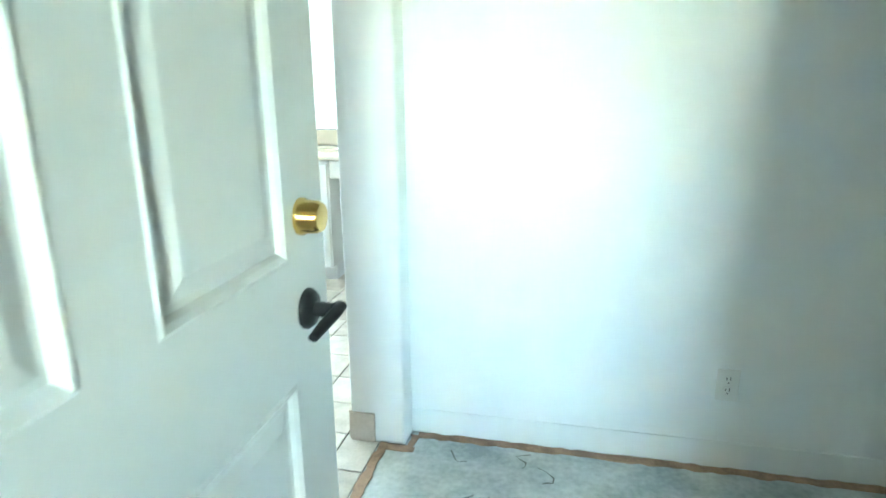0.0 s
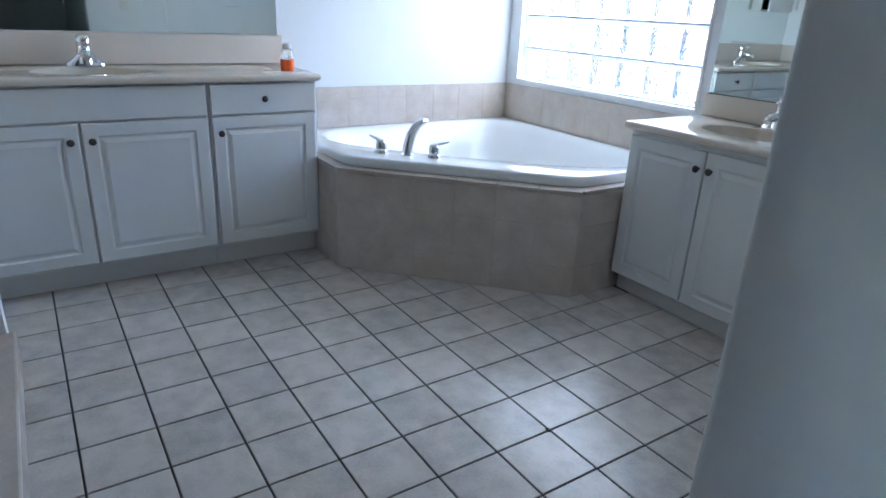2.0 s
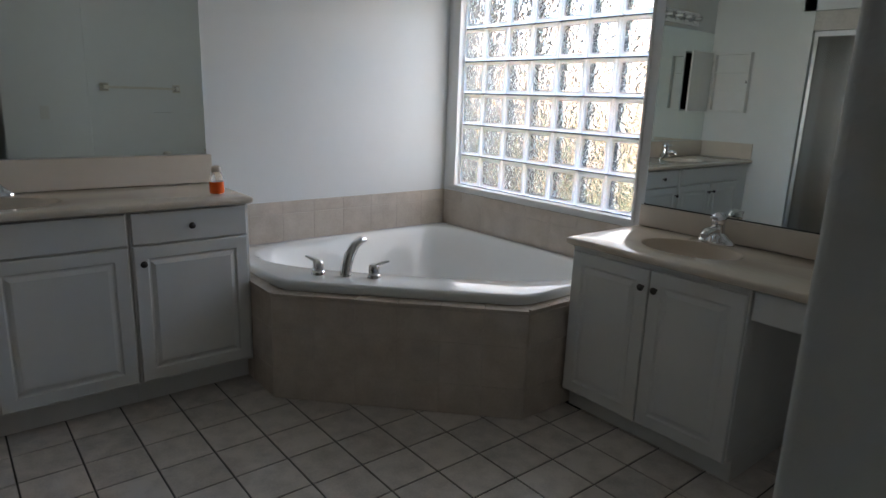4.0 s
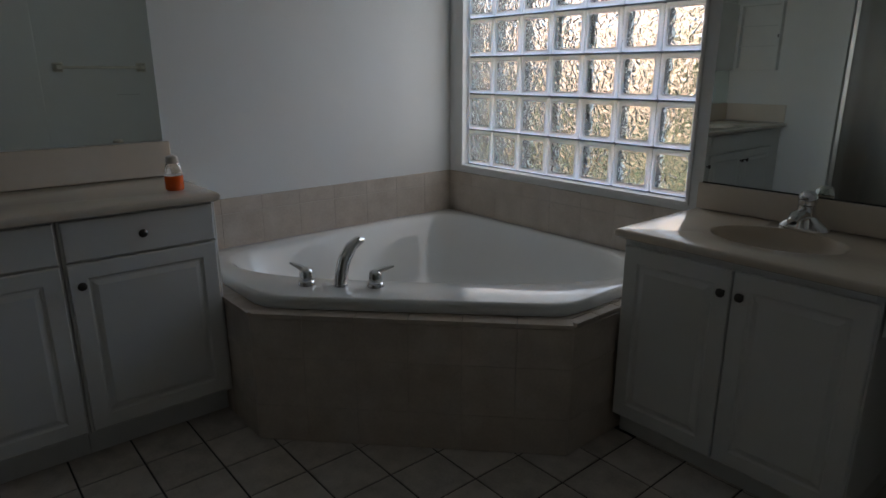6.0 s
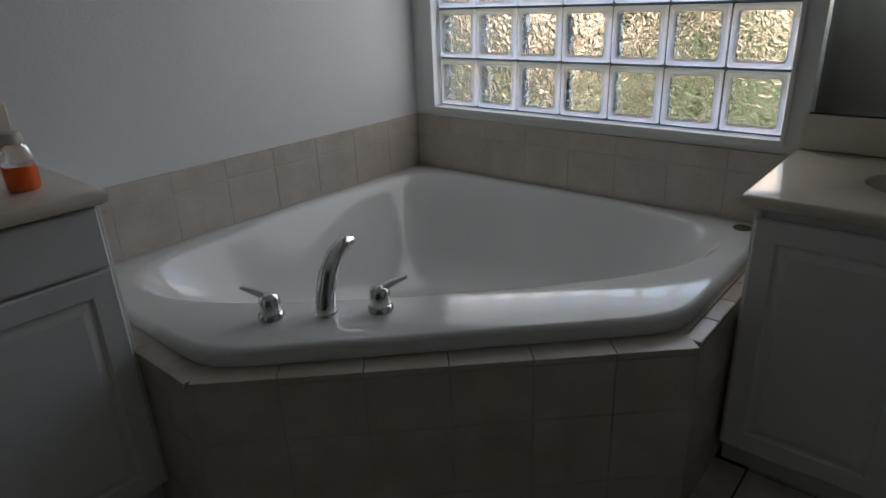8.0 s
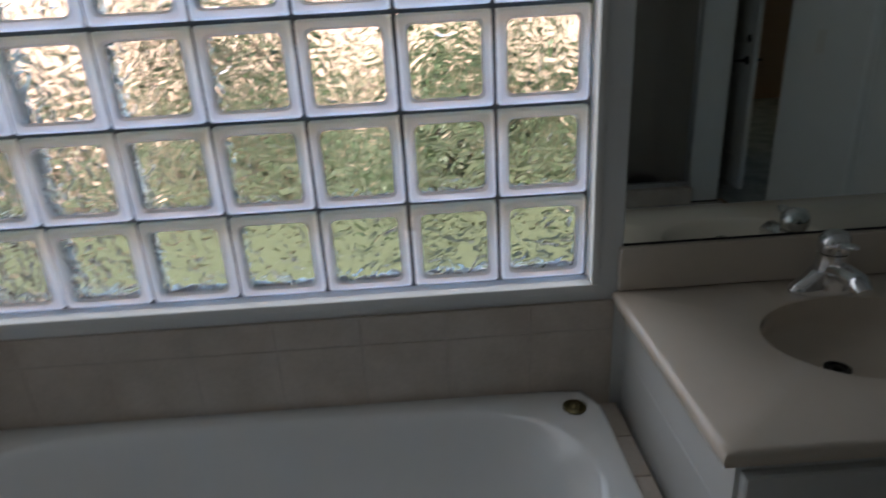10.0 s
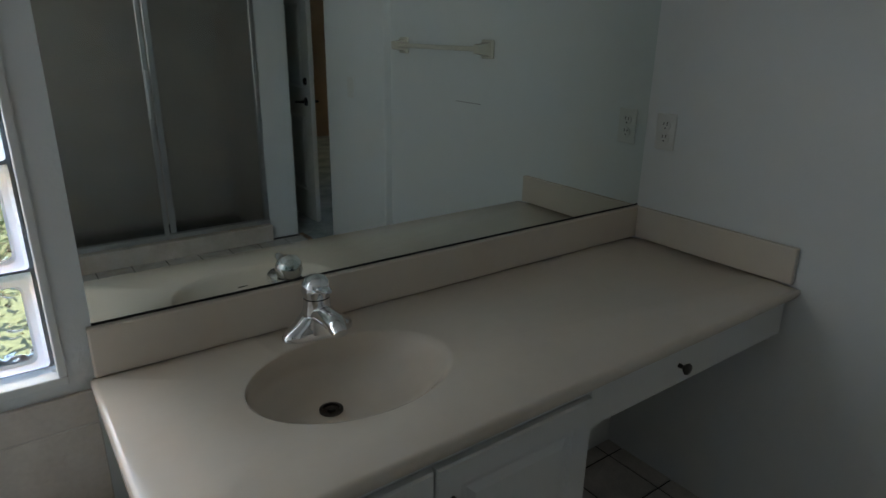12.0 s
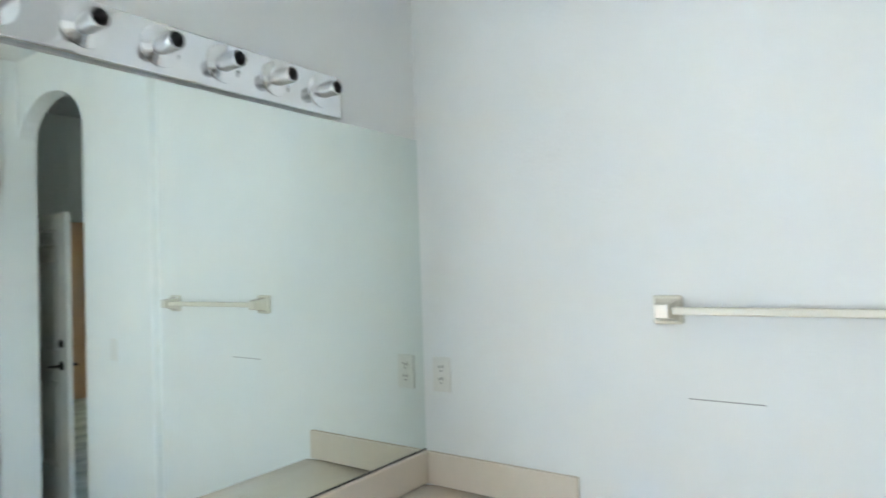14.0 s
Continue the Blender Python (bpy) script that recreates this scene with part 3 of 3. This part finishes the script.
box(bm, AX - .018, AX, -3.268, -2.189, AZ - .165, AZ - .037)
part("body", bm, LACQ, cab)
part("toe_kick", boxm(.01, AX - .075, -3.268, -2.189, 0, .12), LACQ, cab)
front(cab, "door", west(-2.718, .135), .520, .635, (.035, .56))
front(cab, "door", west(-3.250, .135), .520, .635, (.485, .56))
front(cab, "false_front", west(-3.250, .778), 1.052, .142, None, False)
part("filler", boxm(.002, AX, AY0, -3.270, 0, AZ - .037), LACQ, cab)
topa = empty("countertop", "cream cultured marble vanity top with oval bowl", "countertop", pose(.002, AY1 + .03, AZ, 0, 0, -90), "vanity tops")
bpy.context.view_layer.update()
# local x runs along -y, local -y runs along -x, so it is turned to face the room
topa.matrix_world = pose(.002, AY0, AZ, 0, 0, 90)
counter(topa, AY1 + .014 - AY0, .562, .034, .80, -.29, .235, .165, .125)
part("backsplash", boxm(.001, AY1 - AY0 + .012, -.020, -.001, .001, .150, .004), MARBLE, topa)
part("side_splash", boxm(.001, .020, -.545, -.022, .001, .150, .004), MARBLE, topa)
faucet(pose(.098, AY0 + .80, AZ + .001, 0, 0, 90))

# ---- mirrors and light bars ----
mb = tagged(link("vanity_mirror", boxm(1.627, XC - .001, -.006, -.0005, .962, 2.008), MIRROR), "large frameless wall mirror above the low vanity", "mirror")
part("mirror_edge", boxm(1.627, XC - .001, -.0075, -.0005, .957, .9618), SLOT, mb)
ma = tagged(link("vanity_mirror", boxm(.0005, .006, AY0 + .002, -1.663, 1.116, 2.16), MIRROR), "large frameless wall mirror above the tall vanity", "mirror")


def light_bar(m):
    e = empty("vanity_light_bar", "chrome strip light with six empty bulb sockets", "light fixture", m, "vanity light bars")
    part("back_plate", boxm(-.478, .478, -.028, 0, -.058, .058, .004), CHROME, e)
    for i in range(6):
        x = -.398 + .159 * i
        bm = bmesh.new()
        lathe(bm, [(.046, 0), (.046, .003), (.030, .008), (.021, .010)], pose(x, -.028, .004, 90), 24)
        part("collar", bm, CHROME, e, "", 40)
        bm = bmesh.new()
        lathe(bm, [(.0205, 0), (.0205, .058), (.019, .060), (.017, .060), (.0165, .02), (.002, .018)], pose(x, -.032, .004, 90), 20)
        s = part("socket", bm, ALU, e, "", 40)
        bm = bmesh.new()
        lathe(bm, [(.015, 0), (.015, .002)], pose(x, -.053, .004, 90), 16)
        part("socket_core", bm, SLOT, e)
    return e


light_bar(pose(2.435, -.001, 2.072))
light_bar(pose(.001, -2.6, 2.25, 0, 0, 90))


# ---- wall fittings ----
def outlet(m, rocker=False):
    e = empty("light_switch" if rocker else "power_outlet", "ivory wall switch plate" if rocker else "ivory duplex power outlet on a white wall", "switch" if rocker else "outlet", m, "" if rocker else "power outlets")
    part("plate", boxm(-.036, .036, -.006, 0, -.058, .058, .003), PLATE, e)
    if rocker:
        part("rocker", boxm(-.016, .016, -.010, -.006, -.033, .033, .002), PLATE, e)
        return e
    for s in (-1, 1):
        bm = bmesh.new()
        lathe(bm, [(.017, 0), (.017, .003)], pose(0, -.006, s * .020, 90), 20)
        part("receptacle", bm, PLATE, e)
        for dx, hh in ((-.006, .0045), (.006, .0055)):
            part("slot", boxm(dx - .0014, dx + .0014, -.0096, -.0088, s * .020 + .001, s * .020 + .001 + hh * 2), SLOT, e)
        bm = bmesh.new()
        lathe(bm, [(.0026, 0), (.0026, .0008)], pose(0, -.0088, s * .020 - .008, 90), 10)
        part("ground_hole", bm, SLOT, e)
    return e


outlet(pose(XC, -.082, 1.215, 0, 0, -90))
outlet(pose(4.57, YD, .318))
outlet(pose(XP, -1.98, 1.20, 0, 0, -90), True)

bar = empty("towel_bar", "almond ceramic towel bar on the white wall", "towel bar")
TX = XC
for y in (-.828, -1.476):
    bm = boxm(TX - .014, TX, y - .038, y + .038, 1.402, 1.478, .006, 3)
    rings(bm, [[Vector((TX - .013 - d, y + a * k, 1.440 + b * k)) for a, b in ((-1, -1), (1, -1), (1, 1), (-1, 1))] for d, k in ((0, .030), (.02, .022), (.045, .020), (.058, .017))], True, True)
    part("bracket", bm, CERAM, bar, "", 30)
part("rail", boxm(TX - .056, TX - .036, -1.462, -.850, 1.430, 1.450, .004), CERAM, bar)
sc = tagged(link("wall_scratch", boxm(TX - .0006, TX, -1.05, -.87, 1.2075, 1.2105), mat("scuff_grey", (.35, .35, .34), .8)), "thin grey scuff mark on the white wall", "scuff")

cabm = empty("medicine_cabinet", "white medicine cabinet with its mirrored door swung open", "medicine cabinet")
MX0, MX1, MZ0, MZ1, MY = .060, .430, 1.405, 1.97, -3.43
part("back_panel", boxm(MX0, MX1, MY, MY + .006, MZ0, MZ1), FRAMEW, cabm)
for a in ((MX0, MX0 + .022, MZ0, MZ1), (MX1 - .022, MX1, MZ0, MZ1)):
    part("side_panel", boxm(a[0], a[1], MY + .006, MY + .062, a[2], a[3], .002), FRAMEW, cabm)
for z in (MZ0, MZ1 - .02):
    part("rail", boxm(MX0 + .0225, MX1 - .0225, MY + .006, MY + .06, z, z + .02, .002), FRAMEW, cabm)
for z in (MZ0 + .205, MZ0 + .375):
    part("shelf", boxm(MX0 + .023, MX1 - .023, MY + .0065, MY + .050, z, z + .008, .001), FRAMEW, cabm)
part("latch", boxm(MX1 - .016, MX1 - .006, MY + .0622, MY + .068, 1.68, 1.705, .001), BLACK, cabm)
dm = part("door", boxm(MX0 - .020, MX0 - .002, MY + .066, MY + .440, MZ0, MZ1, .003), FRAMEW, cabm)
part("mirror", boxm(MX0 - .0225, MX0 - .0202, MY + .080, MY + .426, MZ0 + .014, MZ1 - .014), MIRROR, dm)
for z in (MZ0 + .08, MZ1 - .12):
    bm = bmesh.new()
    lathe(bm, [(.005, 0), (.005, .04)], pose(MX0 - .006, MY + .0635, z), 10)
    part("hinge", bm, ALU, cabm)

# soap bottle on the tall vanity
so = empty("soap_bottle", "clear bottle half full of orange hand soap", "soap bottle", pose(.40, -1.752, AZ + .001))
bm = bmesh.new()
lathe(bm, [(.030, 0), (.034, .006), (.034, .050), (.0335, .056)], None, 20)
part("soap", bm, SOAP, so, "orange liquid soap", 40)
bm = bmesh.new()
lathe(bm, [(.033, .0565), (.031, .075), (.026, .098), (.022, .104)], None, 20)
part("bottle_top", bm, CLEAR, so, "clear empty upper bottle", 40)
bm = bmesh.new()
lathe(bm, [(.022, .1045), (.024, .108), (.021, .128), (.010, .133)], None, 20)
part("cap", bm, CAPW, so, "pale cap", 40)

# ---- shower door ----
sh = empty("shower_door", "aluminium framed sliding shower door with obscure glass", "shower door")
yy = YB - .055
for nm, a in (("top_rail", (SX0 + .002, SX1 - .002, yy - .025, yy + .025, 2.055, 2.098)), ("bottom_rail", (SX0 + .002, SX1 - .002, yy - .025, yy + .025, .126, .158)),
              ("side_rail", (SX0 + .002, SX0 + .036, yy - .02, yy + .02, .158, 2.055)), ("side_rail", (SX1 - .034, SX1 - .002, yy - .02, yy + .02, .158, 2.055)),
              ("door_stile", (2.395, 2.425, yy + .004, yy + .024, .16, 2.054)), ("door_stile", (2.44, 2.478, yy - .022, yy - .002, .16, 2.054)),
              ("handle", (2.40, 2.424, yy + .026, yy + .045, .95, 1.25))):
    part(nm, boxm(*a, .003), ALU, sh)
part("glass_panel", boxm(SX0 + .036, 2.396, yy + .010, yy + .016, .158, 2.054), FROST, sh)
part("glass_panel", boxm(2.476, SX1 - .034, yy - .016, yy - .010, .158, 2.054), FROST, sh)

# ---- entrance door ----
LX, LY0, LY1, LH, LT = 3.636, -4.285, -3.31, 2.03, .036
leaf = tagged(new("entrance_door"), "white six-panel door standing open with brass bolt", "door")
W = LY1 - LY0
ys = [LY0, LY0 + .135, LY0 + W / 2 - .055, LY0 + W / 2 + .055, LY1 - .135, LY1]
zs2 = [.012, .24, .865, 1.065, 1.70, 1.80, 1.93, LH]
bm = bmesh.new()
box(bm, LX - LT + .0104, LX - .0104, LY0, LY1, .012, LH)
for face in (LX, LX - LT):
    s = -1 if face == LX else 1
    for i in range(5):
        for j in range(7):
            if i in (1, 3) and j in (1, 3, 5):
                def rq(k, d):
                    return [Vector((face + s * d, y, z)) for y, z in ((ys[i] + k, zs2[j] + k), (ys[i + 1] - k, zs2[j] + k), (ys[i + 1] - k, zs2[j + 1] - k), (ys[i] + k, zs2[j + 1] - k))]
                rings(bm, [rq(0, 0), rq(.006, -.003), rq(.014, .002), rq(.020, .008), rq(.030, .008), rq(.055, .002)], False, True)
            else:
                x0, x1 = sorted((face, face + s * .0105))
                box(bm, x0, x1, ys[i], ys[i + 1], zs2[j], zs2[j + 1])
part("leaf", bm, DOORP, leaf)
bm = bmesh.new()
lathe(bm, [(.030, 0), (.030, .006), (.0265, .012), (.0255, .030), (.022, .036), (.004, .037)], pose(LX, LY1 - .08, 1.125, 0, 90, 0), 24)
part("deadbolt", bm, BRASS, leaf, "polished brass deadbolt", 40)
for sx in (1, -1):
    xb = LX if sx > 0 else LX - LT
    bm = bmesh.new()
    lathe(bm, [(.034, 0), (.034, .004), (.028, .012), (.013, .016), (.012, .045)], pose(xb, LY1 - .08, .972, 0, 90 * sx, 0), 24)
    tube(bm, [(xb + sx * .048, LY1 - .058, .972), (xb + sx * .052, LY1 - .09, .971), (xb + sx * .052, LY1 - .135, .968), (xb + sx * .050, LY1 - .17, .962)], (.012, .011, .010, .008), 12, .8)
    part("lever_handle", bm, BLACK, leaf, "black lever handle on a round rose", 40)
bm = bmesh.new()
lathe(bm, [(.030, 0), (.030, .006), (.024, .012), (.004, .014)], pose(LX - LT, LY1 - .08, 1.125, 0, -90, 0), 24)
part("deadbolt_turn", bm, BLACK, leaf, "", 40)
for z in (.25, 1.0, 1.8):
    bm = bmesh.new()
    lathe(bm, [(.006, 0), (.006, .09)], pose(LX + .004, LY0 - .006, z), 10)
    part("hinge", bm, BRASS, leaf)
# jambs of the entrance
structure("door_1", boxm(3.61, 3.614, -4.455, -4.325, 0, 2.055), DOORP, "white jamb of the entrance doorway", "door frame")

tagged(link("debris", boxm(2.353, 2.372, -1.62, -1.61, .0015, .006, .002), BLACK), "small dark bit of debris on the tile floor", "debris")

# ---- floor tiles ----
floor = structure("floor", boxm(-.14, 3.36, -3.95, .0, -.12, -.003), GROUT, "cream ceramic tile floor with dark grout", "floor")
TPX, TPY, TX0, TY0 = .2143, .2203, 1.721, -1.830
shared = {}


def floor_tile(x0, x1, y0, y1):
    key = (round(x1 - x0, 4), round(y1 - y0, 4))
    if key not in shared:
        w, h = key
        bm = bmesh.new()
        def q(k, z):
            return [Vector((sx * (w / 2 - k), sy * (h / 2 - k), z)) for sx, sy in ((-1, -1), (1, -1), (1, 1), (-1, 1))]
        rings(bm, [q(0, -.004), q(0, -.001), q(.0015, .001)], False, True)
        me = bpy.data.meshes.new("tile")
        bm.to_mesh(me); bm.free()
        me.materials.append(TILE)
        shared[key] = me
    ob = new("tile", shared[key])
    ob.parent = floor
    ob.location = ((x0 + x1) / 2, (y0 + y1) / 2, 0)


rnd = random.Random(7)
for i in range(-8, 9):
    for j in range(-8, 9):
        x0, x1 = TX0 + i * TPX + .0032, TX0 + (i + 1) * TPX - .0032
        y0, y1 = TY0 + j * TPY + .0032, TY0 + (j + 1) * TPY - .0032
        x1, x0 = min(x1, 3.358), max(x0, .38)
        y1, y0 = min(y1, -.002), max(y0, (YB + .002) if x1 > .95 else -3.42)
        if x1 - x0 < .02 or y1 - y0 < .02:
            continue
        if x1 - y0 < 2.38 and y0 > -1.63:
            continue
        if x1 > XC and y1 > YE and x0 > XC:
            continue
        floor_tile(x0, x1, y0, y1)
